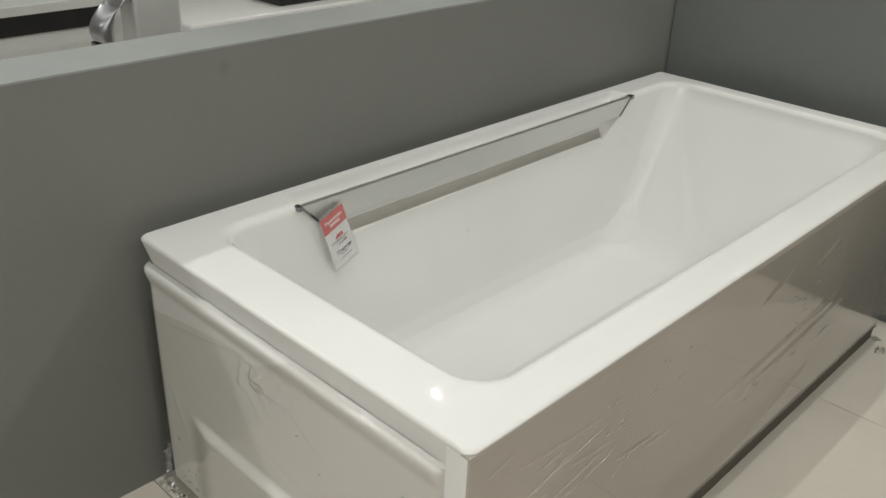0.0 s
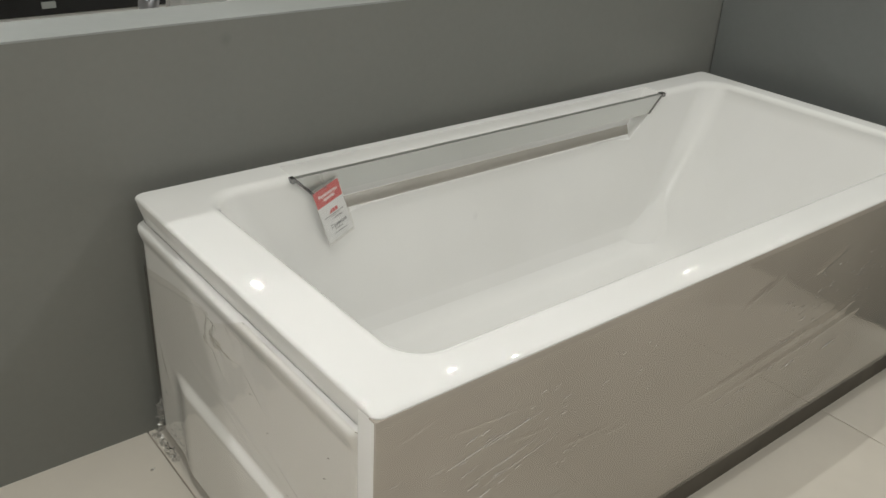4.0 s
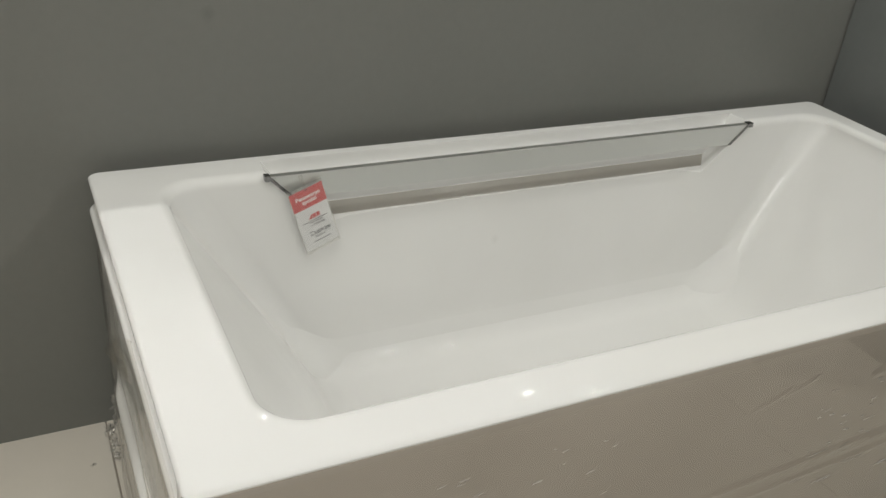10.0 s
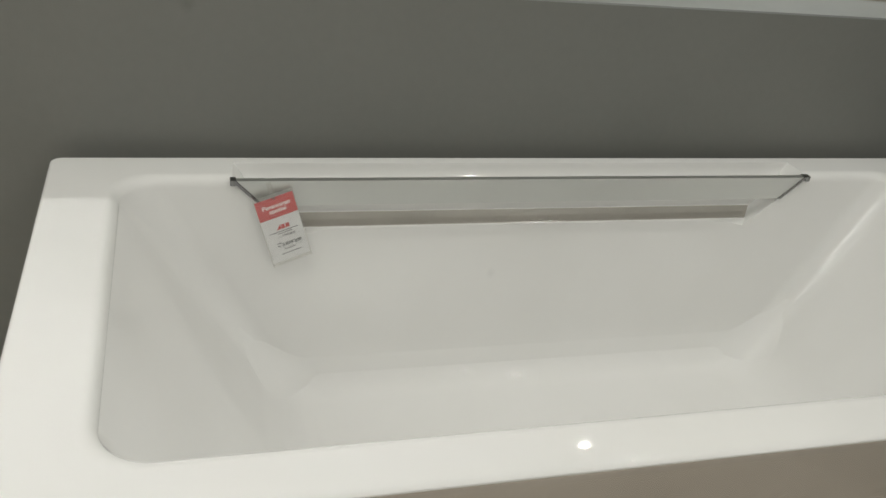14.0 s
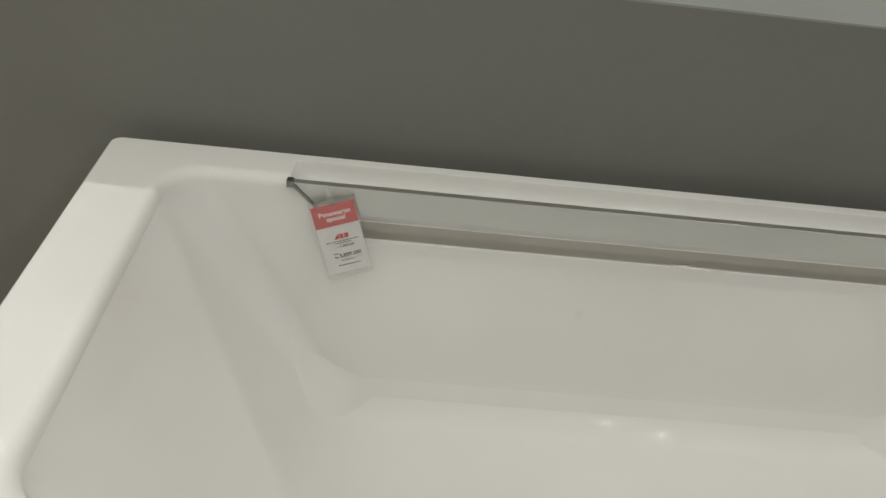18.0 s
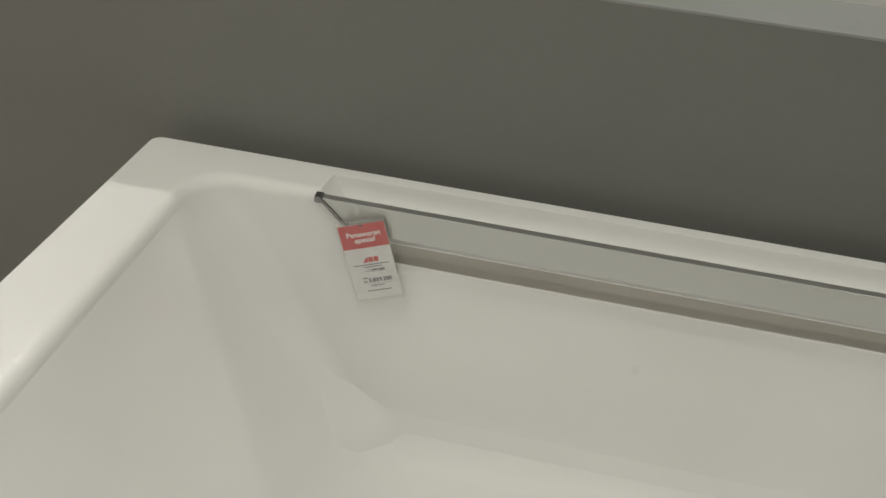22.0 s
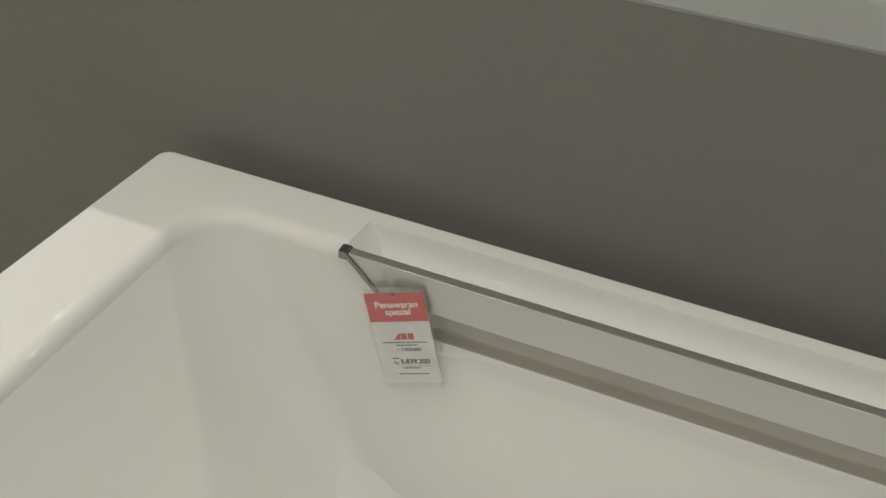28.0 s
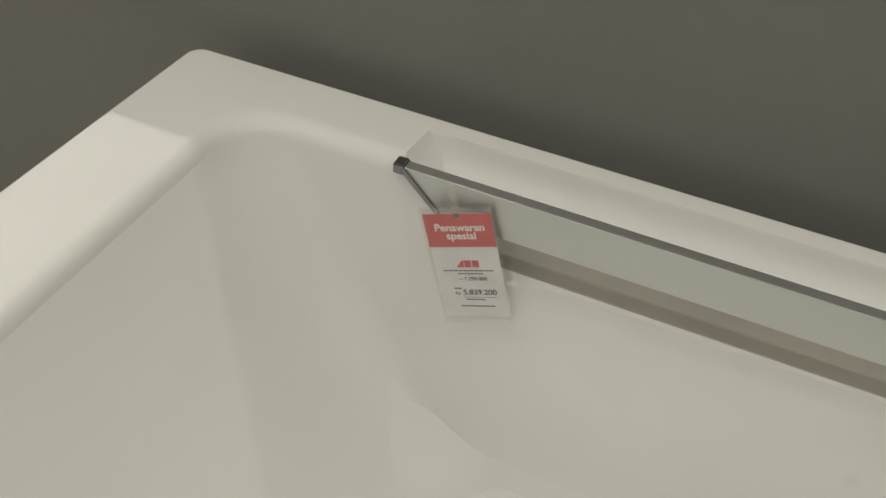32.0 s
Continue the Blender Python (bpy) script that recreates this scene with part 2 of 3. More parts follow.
def grid(nu, nv, f):
    """A sheet of (nu + 1) x (nv + 1) points, f(u, v) with u and v from 0 to 1."""
    bm = bmesh.new()
    rows = [[bm.verts.new(f(i / nu, j / nv)) for j in range(nv + 1)] for i in range(nu + 1)]
    for i in range(nu):
        for j in range(nv):
            bm.faces.new((rows[i][j], rows[i + 1][j], rows[i + 1][j + 1], rows[i][j + 1]))
    return bm


def prism(points, y0, y1, bevel=0.0):
    """A flat outline in x and z, given thickness along y."""
    bm = bmesh.new()
    front = [bm.verts.new((x, y0, z)) for x, z in points]
    back = [bm.verts.new((x, y1, z)) for x, z in points]
    n = len(points)
    bm.faces.new(front), bm.faces.new(back[::-1])
    for i in range(n):
        bm.faces.new((front[i], back[i], back[(i + 1) % n], front[(i + 1) % n]))
    bmesh.ops.recalc_face_normals(bm, faces=bm.faces)
    if bevel:
        bmesh.ops.bevel(bm, geom=bm.edges[:], offset=bevel, segments=2, profile=0.5, affect="EDGES")
    return bm


def lathe(profile, n=32):
    """Turns (radius, height) pairs about z."""
    bm = bmesh.new()
    rings = [[bm.verts.new((r * math.cos(6.28319 * k / n), r * math.sin(6.28319 * k / n), z)) for k in range(n)] for r, z in profile]
    for a, b in zip(rings, rings[1:]):
        for k in range(n):
            bm.faces.new((a[k], a[(k + 1) % n], b[(k + 1) % n], b[k]))
    bm.faces.new(rings[-1])
    bm.faces.new(rings[0][::-1])
    bmesh.ops.recalc_face_normals(bm, faces=bm.faces)
    return bm


def ring(x0, x1, y0, y1, r, z, nc=14, nx=30, ny=14):
    """A rounded rectangle, always with the same count of points. y0 is the front, y1 the back."""
    out = []
    corners = ((x1 - r, y0 + r, -90, ny), (x1 - r, y1 - r, 0, nx), (x0 + r, y1 - r, 90, ny), (x0 + r, y0 + r, 180, nx))
    arcs = [[(cx + r * math.cos(radians(a0 + 90 * i / nc)), cy + r * math.sin(radians(a0 + 90 * i / nc))) for i in range(nc + 1)] for cx, cy, a0, n in corners]
    for k, arc in enumerate(arcs):
        (ax, ay), (bx, by), n = arc[-1], arcs[(k + 1) % 4][0], corners[k][3]
        out += arc + [(ax + (bx - ax) * i / n, ay + (by - ay) * i / n) for i in range(1, n)]
    return [(x, y, z) for x, y in out]


# ---- the room ----
def build_room():
    # half-height partition behind the tub, with a light cap
    tagged(part("wall_back", box(-2.4, XW + 0.135, YW, YW + 0.135, -0.02, ZC - 0.004), WALL), "matt grey painted half-height partition wall behind the bathtub", "wall", kind="structure")
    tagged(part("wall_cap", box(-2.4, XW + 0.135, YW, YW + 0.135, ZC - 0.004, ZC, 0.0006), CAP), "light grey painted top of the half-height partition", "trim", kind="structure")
    tagged(part("wall_right", box(XW, XW + 0.10, -1.9, YW - 0.002, -0.02, 1.20), SIDEWALL), "matt blue-grey painted partition at the tub's far end", "wall", kind="structure")
    tagged(part("ceiling", box(-3.5, 5.5, -4.0, 5.0, CEIL, CEIL + 0.1), CEILING), "white painted shop ceiling with round downlights", "ceiling", kind="structure")
    # outer walls are unseen, added to close the room for bounced light
    for name, b in (("wall_west", (-3.6, -3.5, -4.0, 5.0)), ("wall_east", (5.5, 5.6, -4.0, 5.0)), ("wall_south", (-3.6, 5.6, -4.1, -4.0)), ("wall_north", (-3.6, 5.6, 5.0, 5.1))):
        tagged(part(name, box(*b, -0.02, CEIL), SHOPWALL), "unseen plain grey-beige wall, added to close in the shop's light", "wall", kind="structure")
    floor = tagged(part("floor", box(-3.6, 5.6, -4.1, 5.1, -0.06, -0.004), GROUT), "beige polished floor tiles with thin dark joints", "floor", kind="structure")
    pitch, gap = 0.6585, 0.003
    me = None
    for i in range(-7, 6):
        for j in range(-6, 7):
            if me is None:
                ob = part("tile", box(gap / 2, pitch - gap / 2, gap / 2, pitch - gap / 2, -0.012, 0.0, 0.0012, 1), TILE)
                me = ob.data
            else:
                ob = new("tile", me)
            ob.location = (1.300 + i * pitch, 0.105 + j * pitch, 0)
            ob.parent = floor


# ---- the bathtub ----
TOP = (0.112, 1.636, -0.716, -0.084)
BOT = (0.372, 1.392, -0.675, -0.107)
ZR, ZB, ZF = 0.571, 0.553, 0.140


def extents(z):
    k = (ZB - z) / (ZB - ZF)
    return [a + (b - a) * k for a, b in zip(TOP, BOT)]


def bends(z):
    """The radius of the basin's corners at a height: tighter towards the floor."""
    return 0.066 - 0.026 * min(1.0, max(0.0, (ZB - z) / (ZB - ZF)))


def set_back(p):
    """Below the hand recess the back wall stands a little further back, and comes forward again towards the floor."""
    x, y, z = p
    if y < -0.13 or z < 0.29:
        return p
    ease = lambda a, b, v: min(1.0, max(0.0, (v - a) / (b - a))) ** 2 * (3 - 2 * min(1.0, max(0.0, (v - a) / (b - a))))
    along = ease(0.350, 0.470, x) * (1 - ease(1.235, 1.355, x))
    return (x, y + 0.0150 * along * ease(0.29, 0.462, z) * (1 - ease(0.525, 0.550, z)), z)


def grown(e, d):
    return (e[0] - d, e[1] + d, e[2] - d, e[3] + d)


def tub_solid():
    """The shell as one closed solid: floor, inner walls, rim, skirt and underside."""
    rings = []
    inner = grown(extents(ZF), -0.16)
    rings.append(ring(*inner, 0.05, ZF - 0.002))
    h = 0.074
    for k in range(12, -1, -1):
        t = k / 12
        a, b = extents(ZF + h), extents(ZF)
        c = (b[0] + 0.056, b[1] - 0.066, b[2] + 0.056, b[3] - 0.056)
        e = [(1 - t) ** 2 * p + 2 * t * (1 - t) * q + t * t * s for p, q, s in zip(a, b, c)]
        z = (1 - t) ** 2 * (ZF + h) + 2 * t * (1 - t) * ZF + t * t * ZF
        rings.append(ring(*e, bends(z) + 0.012 * t * t, z))
    for z in (0.235, 0.265, 0.29, 0.315, 0.34, 0.365, 0.39, 0.415, 0.44, 0.462, 0.48, 0.51, 0.53, ZB):
        rings.append([set_back(p) for p in ring(*extents(z), bends(z), z)])
    r = ZR - ZB
    for k in range(1, 7):
        a = radians(90 * k / 6)
        rings.append(ring(*grown(TOP, r * (1 - math.cos(a))), 0.066, ZB + r * math.sin(a)))
    rings.append(ring(*grown(TOP, r + 0.002), 0.066, ZR))
    o = (0.0, 1.70, -0.798, 0.0)
    # the rim's outer edge, rolled over wide at the front and tight on the other sides
    for k in range(0, 9):
        a = radians(90 * k / 8)
        d = 1 - math.sin(a)
        rings.append(ring(o[0] + 0.007 * d, o[1] - 0.007 * d, o[2] + 0.032 * d, o[3] - 0.007 * d, 0.016, ZR - 0.007 + 0.007 * math.cos(a)))
    rings.append(ring(*grown(o, -0.013), 0.014, 0.512))
    rings.append(ring(*grown(o, -0.018), 0.012, 0.512))
    rings.append(ring(*grown(o, -0.020), 0.012, 0.455))
    for z in (0.41, 0.25):
        rings.append(ring(*grown(extents(z), 0.012), 0.09, z))
    rings.append(ring(*grown(extents(ZF), -0.02), 0.09, ZF - 0.014))
    bm = bmesh.new()
    vs = [[bm.verts.new(p) for p in q] for q in rings]
    n = len(vs[0])
    for a, b in zip(vs, vs[1:]):
        for k in range(n):
            bm.faces.new((a[k], a[(k + 1) % n], b[(k + 1) % n], b[k]))
    bm.faces.new(vs[0])
    bm.faces.new(vs[-1])
    bmesh.ops.recalc_face_normals(bm, faces=bm.faces)
    return bm


BAR_L, BAR_R, BAR_T, BAR_B, BAR_Y, BAR_D = 0.286, 1.419, 0.567, 0.520, -0.0880, 0.0125


def recess_cutter():
    """The hand recess behind the bar: a trough in the rim with ends at 45 degrees, open to the inside."""
    prof = [(-0.0250, 0.580), (-0.0250, 0.5720), (-0.0257, 0.5700), (-0.0264, 0.5665), (-0.0276, 0.5605), (-0.0300, 0.5540), (-0.0335, 0.5480), (-0.0380, 0.5430), (-0.0430, 0.5395), (-0.0462, 0.5372), (-0.0475, 0.5335), (-0.0475, 0.4885), (-0.0482, 0.4858), (-0.0500, 0.4843), (-0.0710, 0.4672), (-0.115, 0.4314), (-0.115, 0.580)]
    bm = bmesh.new()
    def tuck(y):
        k = min(1.0, max(0.0, (y + 0.0455) / 0.020))
        return 0.011 * (1 - math.sqrt(1 - 0.98 * k * k))

    L = [bm.verts.new((BAR_L - 0.002 + (0.571 - z) + tuck(y), y, z)) for y, z in prof]
    R = [bm.verts.new((BAR_R + 0.002 - (0.571 - z) - tuck(y), y, z)) for y, z in prof]
    n = len(prof)
    caps = [bm.faces.new(L), bm.faces.new(R[::-1])]
    for i in range(n):
        bm.faces.new((L[i], R[i], R[(i + 1) % n], L[(i + 1) % n]))
    bmesh.ops.triangulate(bm, faces=caps)
    bmesh.ops.recalc_face_normals(bm, faces=bm.faces)
    return bm


def build_tub():
    tub = empty("bathtub", 0.85, -0.40, 0.0, label="glossy white acrylic bathtub with a flat chrome grip bar", category="bathtub")
    inv = Matrix.Translation((-0.85, 0.40, 0))
    shell = part("shell", tub_solid(), ACRYLIC)
    cut = part("cutter", recess_cutter(), ACRYLIC)
    bo = shell.modifiers.new("recess", "BOOLEAN")
    bo.operation, bo.object, bo.solver = "DIFFERENCE", cut, "EXACT"
    bpy.context.view_layer.update()
    me = bpy.data.meshes.new_from_object(shell.evaluated_get(bpy.context.evaluated_depsgraph_get()))
    shell.modifiers.clear()
    shell.data = me
    me.shade_smooth()
    me.set_sharp_from_angle(angle=radians(24))
    bpy.data.objects.remove(cut)

    def child(ob):
        ob.parent = tub
        ob.matrix_parent_inverse = inv
        return ob

    child(shell)["label"] = "glossy white moulded shell with wide flat rim"
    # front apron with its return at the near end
    child(part("front_apron", box(0.0005, 1.7002, -0.7988, -0.782, 0.092, 0.5625, 0.0015, 2), SHADED_APRON, smooth=True))
    child(part("corner_post", box(0.0002, 0.016, -0.7970, -0.757, 0.034, 0.5615, 0.003, 3), ACRYLIC, smooth=True))
    child(part("end_apron", grid(90, 180, end_face), ACRYLIC, smooth=60))
    child(part("far_apron", box(1.684, 1.6985, -0.781, -0.004, 0.027, 0.511, 0.003), SHADED_APRON))
    child(part("plinth", box(0.03, 1.68, -0.778, -0.02, 0.0, 0.12), PLINTH, label="plinth in the gap under the apron, coloured dark for the gap's shade"))
    # grip bar
    pts = [(BAR_L + 0.006, BAR_T), (BAR_R - 0.006, BAR_T), (BAR_R - 0.006 - (BAR_T - BAR_B), BAR_B), (BAR_L + 0.006 + (BAR_T - BAR_B), BAR_B)]
    bar = child(part("grip_bar", prism(pts, BAR_Y, BAR_Y + BAR_D, 0.0008), BARMETAL, label="flat polished chrome grip bar"))
    # strip added on the slot's floor, its taupe standing for the bar's shade
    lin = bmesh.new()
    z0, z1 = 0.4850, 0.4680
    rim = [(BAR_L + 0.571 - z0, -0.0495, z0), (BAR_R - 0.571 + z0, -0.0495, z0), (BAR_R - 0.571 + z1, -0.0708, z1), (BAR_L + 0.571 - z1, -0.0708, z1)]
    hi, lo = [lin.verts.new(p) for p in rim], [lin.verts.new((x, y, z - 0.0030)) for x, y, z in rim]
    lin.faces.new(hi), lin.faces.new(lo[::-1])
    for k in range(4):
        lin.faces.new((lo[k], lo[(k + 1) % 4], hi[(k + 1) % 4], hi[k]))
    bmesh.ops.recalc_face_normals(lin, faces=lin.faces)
    child(part("slot_shade_strip", lin, SLOT_SHADE, label="taupe-grey strip added on the slot floor for the shade under the bar"))
    for sx, x0 in ((1, BAR_L), (-1, BAR_R)):
        q = [(x0 - sx * 0.002, BAR_T + 0.002), (x0 + sx * 0.006, BAR_T + 0.002), (x0 + sx * (0.006 + BAR_T - BAR_B + 0.002), BAR_B), (x0 + sx * (-0.002 + BAR_T - BAR_B + 0.002), BAR_B)]
        e = part("end_strip", prism(q, BAR_Y - 0.002, BAR_Y + BAR_D + 0.001, 0.0008), DARK_CHROME)
        child(e)
        k = part("end_block", box(x0 - 0.003, x0 + 0.007, BAR_Y - 0.0025, BAR_Y + BAR_D - 0.001, BAR_T - 0.008, BAR_T + 0.003, 0.0012), DARK_CHROME)
        k.parent = e
    return tub


def end_face(u, v):
    """The end apron: a rolled top edge, a flat field and a raised lower field."""
    y = -0.756 + 0.754 * u
    z = 0.034 + 0.484 * v
    x = 0.005
    if z > 0.506:
        k = min(1.0, (z - 0.506) / 0.012)
        x = -0.0035 + 0.014 * (1 - math.sqrt(max(0.0, 1 - k * k)))
    elif z > 0.470:
        k = (z - 0.470) / 0.036
        x = 0.005 - 0.0085 * k * k * (3 - 2 * k)
    along = min(1.0, max(0.0, (-0.10 - y) / 0.09))
    step = min(1.0, max(0.0, (0.246 - z) / 0.020))
    x -= 0.013 * along * along * (3 - 2 * along) * step * step * (3 - 2 * step)
    edge = min(u, 1 - u) * 0.754
    if edge < 0.014:
        x += 0.015 * (1 - edge / 0.014) ** 2
    return (x, y, z)


build_room()
build_tub()


# ---- clear film on the tub's sides ----
def ridge(p, q, fold):
    """The height of a fold, a soft crease from one point of the sheet to another."""
    ax, az, bx, bz, high, wide = fold
    if p < min(ax, bx) - 4 * wide or p > max(ax, bx) + 4 * wide or q < min(az, bz) - 4 * wide or q > max(az, bz) + 4 * wide:
        return 0.0
    dx, dz = bx - ax, bz - az
    k = ((p - ax) * dx + (q - az) * dz) / (dx * dx + dz * dz)
    d = math.hypot(p - ax - dx * min(1, max(0, k)), q - az - dz * min(1, max(0, k)))
    fade = math.sin(math.pi * min(0.97, max(0.03, k)))
    return high * fade * math.exp(-((d / wide) ** 2))


FRONT_FOLDS = [
    (0.66, 0.300, 1.26, 0.340, 0.005, 0.006), (0.76, 0.272, 1.30, 0.308, 0.004, 0.005), (0.98, 0.310, 1.24, 0.338, 0.004, 0.004),
    (0.79, 0.458, 0.87, 0.490, 0.003, 0.004), (1.03, 0.462, 1.14, 0.492, 0.004, 0.006), (0.84, 0.470, 0.92, 0.500, 0.003, 0.003),
    (0.05, 0.497, 0.30, 0.474, 0.002, 0.0025), (0.33, 0.366, 0.47, 0.352, 0.003, 0.003), (0.20, 0.430, 0.33, 0.415, 0.002, 0.003),
    (0.01, 0.512, 0.10, 0.530, 0.002, 0.003), (0.42, 0.345, 0.52, 0.332, 0.002, 0.003), (0.10, 0.300, 0.42, 0.250, 0.002, 0.004),
]
END_FOLDS = [
    (-0.02, 0.415, -0.38, 0.492, 0.006, 0.006), (-0.36, 0.490, -0.42, 0.430, 0.010, 0.010), (-0.42, 0.440, -0.52, 0.380, 0.006, 0.008),
    (-0.30, 0.440, -0.36, 0.360, 0.006, 0.008), (-0.15, 0.330, -0.56, 0.280, 0.003, 0.005), (-0.30, 0.300, -0.70, 0.200, 0.003, 0.004),
    (-0.45, 0.330, -0.74, 0.250, 0.003, 0.003), (-0.33, 0.470, -0.30, 0.400, 0.012, 0.012), (-0.05, 0.300, -0.10, 0.180, 0.005, 0.006),
]


def front_sheet(u, v):
    x, z = 1.70 * u, 0.088 + 0.468 * v
    d = 0.0012 + sum(ridge(x, z, f) for f in FRONT_FOLDS)
    d += 0.0007 * (1 + noise.noise((x * 3.2, z * 9, 1.3))) + 0.00008 * (1 + noise.noise((x * 6, z * 30, 5.1)))
    return (x, -0.7998 - d, z)


def end_sheet(u, v):
    y = -0.757 + 0.787 * u
    top = 0.420 + 0.072 * min(1, max(0, (0.03 - y) / 0.41)) if y > -0.38 else 0.492 + 0.030 * min(1, (-0.38 - y) / 0.06)
    low = 0.036 + 0.130 * min(1, max(0, (y + 0.035) / 0.02))
    z = low + (top - low) * v
    y0 = min(max(y, -0.756), -0.002)
    base = end_face((y0 + 0.756) / 0.754, (z - 0.034) / 0.484)[0] if z < 0.518 else 0.004
    d = 0.0014 + sum(ridge(y, z, f) for f in END_FOLDS)
    d += 0.0016 * (1 + noise.noise((y * 9, z * 9, 2.2))) + 0.0006 * (1 + noise.noise((y * 35, z * 30, 7.7)))
    lump = math.exp(-(((y + 0.37) / 0.05) ** 2 + ((z - 0.465) / 0.035) ** 2))
    d += lump * (0.020 + 0.018 * noise.noise((y * 60, z * 60, 3.3)))
    return (base - d, y, z)


def crumple(u, v, seed, size, high):
    w = noise.noise_vector((u * 4.0 + seed, v * 9.0, seed))
    f = noise.noise_vector((u * 11.0, v * 23.0 + seed, 2 * seed))
    return (size * (u - 0.5) + 0.010 * w.x + 0.004 * f.x, 0.014 * w.y + 0.006 * f.y, high * v + 0.004 * f.z)


def crease(bm, path, out, wide):
    """A fine standing fold: a half-round ridge along the path, thin at both ends."""
    n, rows = len(path) - 1, []
    for i, p in enumerate(path):
        along = (path[min(n, i + 1)] - path[max(0, i - 1)]).normalized()
        side = out.cross(along)
        r = wide * (0.15 + 0.85 * math.sin(math.pi * i / n) ** 0.6)
        rows.append([bm.verts.new(p + side * (r * math.cos(a)) + out * (r * 1.2 * math.sin(a))) for a in (0, 0.5, 1.05, 1.57, 2.09, 2.64, 3.1416)])
    for a, b in zip(rows, rows[1:]):
        for k in range(6):
            bm.faces.new((a[k], b[k], b[k + 1], a[k + 1]))


def crease_band(place, out, seed, count, u, v, rise, long):
    """A scatter of creases over one stretch of the sheet, each a part of its own."""
    rng, made = random.Random(seed), []
    for _ in range(count):
        bm = bmesh.new()
        a, b, l, s = rng.uniform(*u), rng.uniform(*v), rng.uniform(*long), rng.uniform(*rise)
        w = rng.uniform(0, 9)
        path = [place(a + l * k / 12, b + s * l * k / 12 + 0.0006 * noise.noise((w, k * 0.33, 0.5))) for k in range(13)]
        crease(bm, path, out, rng.uniform(0.0006, 0.0013))
        made.append(part("crease", bm, CREASE, smooth=60))
    return made


def build_film():
    film = empty("protective_film", 0.85, -0.80, 0.0, label="clear stretch film wrapped over the bathtub's sides, creased and torn", category="film")
    inv = Matrix.Translation((-0.85, 0.80, 0))
    sheets = [
        part("front_sheet", grid(520, 200, front_sheet), FILM, smooth=80),
        part("end_sheet", grid(200, 140, end_sheet), END_FILM, smooth=80),
        part("loose_edge", grid(14, 60, lambda u, v: crumple(u, v, 1.7, 0.020, 0.100)), LOOSE, smooth=25, label="crumpled shiny film bunched at the wall corner", place=pose(0.004, 0.012, 0.002, 4, -6, 60)),
        part("loose_tail", grid(10, 40, lambda u, v: crumple(u, v, 4.1, 0.016, 0.085)), LOOSE, smooth=25, place=pose(-0.009, -0.100, 0.012, -78, 0, 4)),
    ]
    front, end = Vector((0, -1, 0)), Vector((-1, 0, 0))
    on_front = lambda p, q: Vector((p, -0.8022, q))
    on_end = lambda p, q: Vector((end_face((p + 0.756) / 0.754, (q - 0.034) / 0.484)[0] - 0.0028, p, q))
    for seed, count, u, v, rise, long in ((6, 4, (0.02, 0.22), (0.33, 0.46), (0.14, 0.20), (0.07, 0.17)), (3, 34, (0.02, 0.24), (0.28, 0.48), (0.10, 0.30), (0.006, 0.030)), (5, 30, (0.22, 0.55), (0.30, 0.50), (0.05, 0.22), (0.004, 0.018)), (8, 40, (0.92, 1.28), (0.32, 0.46), (0.02, 0.20), (0.004, 0.018)), (9, 12, (0.70, 1.20), (0.24, 0.33), (0.03, 0.10), (0.02, 0.07)), (4, 14, (1.25, 1.62), (0.38, 0.50), (0.05, 0.3), (0.006, 0.03))):
        sheets += crease_band(on_front, front, seed, count, u, v, rise, long)
    for seed, count, u, v, rise, long in ((21, 6, (-0.72, -0.45), (0.25, 0.44), (-0.6, -0.2), (0.004, 0.012)), (23, 12, (-0.12, -0.02), (0.05, 0.16), (-0.9, 0.4), (0.006, 0.02))):
        sheets += crease_band(on_end, end, seed, count, u, v, rise, long)
    for ob in sheets:
        ob.parent = film
        ob.matrix_parent_inverse = inv
        ob.visible_shadow = False
    for x, y, r, k in ((1.612, -0.812, 20, 0.9), (-0.016, 0.016, 70, 0.42), (-0.057, -0.083, 35, 0.25), (1.665, -0.800, 130, 0.6)):
        o = part("film_scrap", grid(10, 14, lambda u, v: crumple(u, v, r * 0.37, 0.035, 0.030)), LOOSE, smooth=25, place=pose(x, y, 0.008 * k, 78, 0, r) @ Matrix.Diagonal((k, k, k, 1)))
        tagged(o, "small crumpled scrap of clear film on the floor tiles", "film scrap", "film scraps")
        o.visible_shadow = False


# ---- the price tag ----
def words(name, text, size, material, parent, x, y, z=0.0006, bold=0.0):
    c = bpy.data.curves.new(name, "FONT")
    c.body, c.size, c.align_x, c.align_y, c.offset = text, size, "CENTER", "CENTER", bold
    tmp = new(name, c)
    bpy.context.view_layer.update()
    me = bpy.data.meshes.new_from_object(tmp.evaluated_get(bpy.context.evaluated_depsgraph_get()))
    bpy.data.objects.remove(tmp)
    me.materials.clear()
    me.materials.append(material)
    ob = new(name, me)
    ob.matrix_world = pose(x, y, z)
    ob.parent = parent
    return ob


def slab(name, x0, x1, y0, y1, z0, z1, material, parent, label="", bevel=0.0):
    return part(name, box(x0, x1, y0, y1, z0, z1, bevel), material, parent, label)


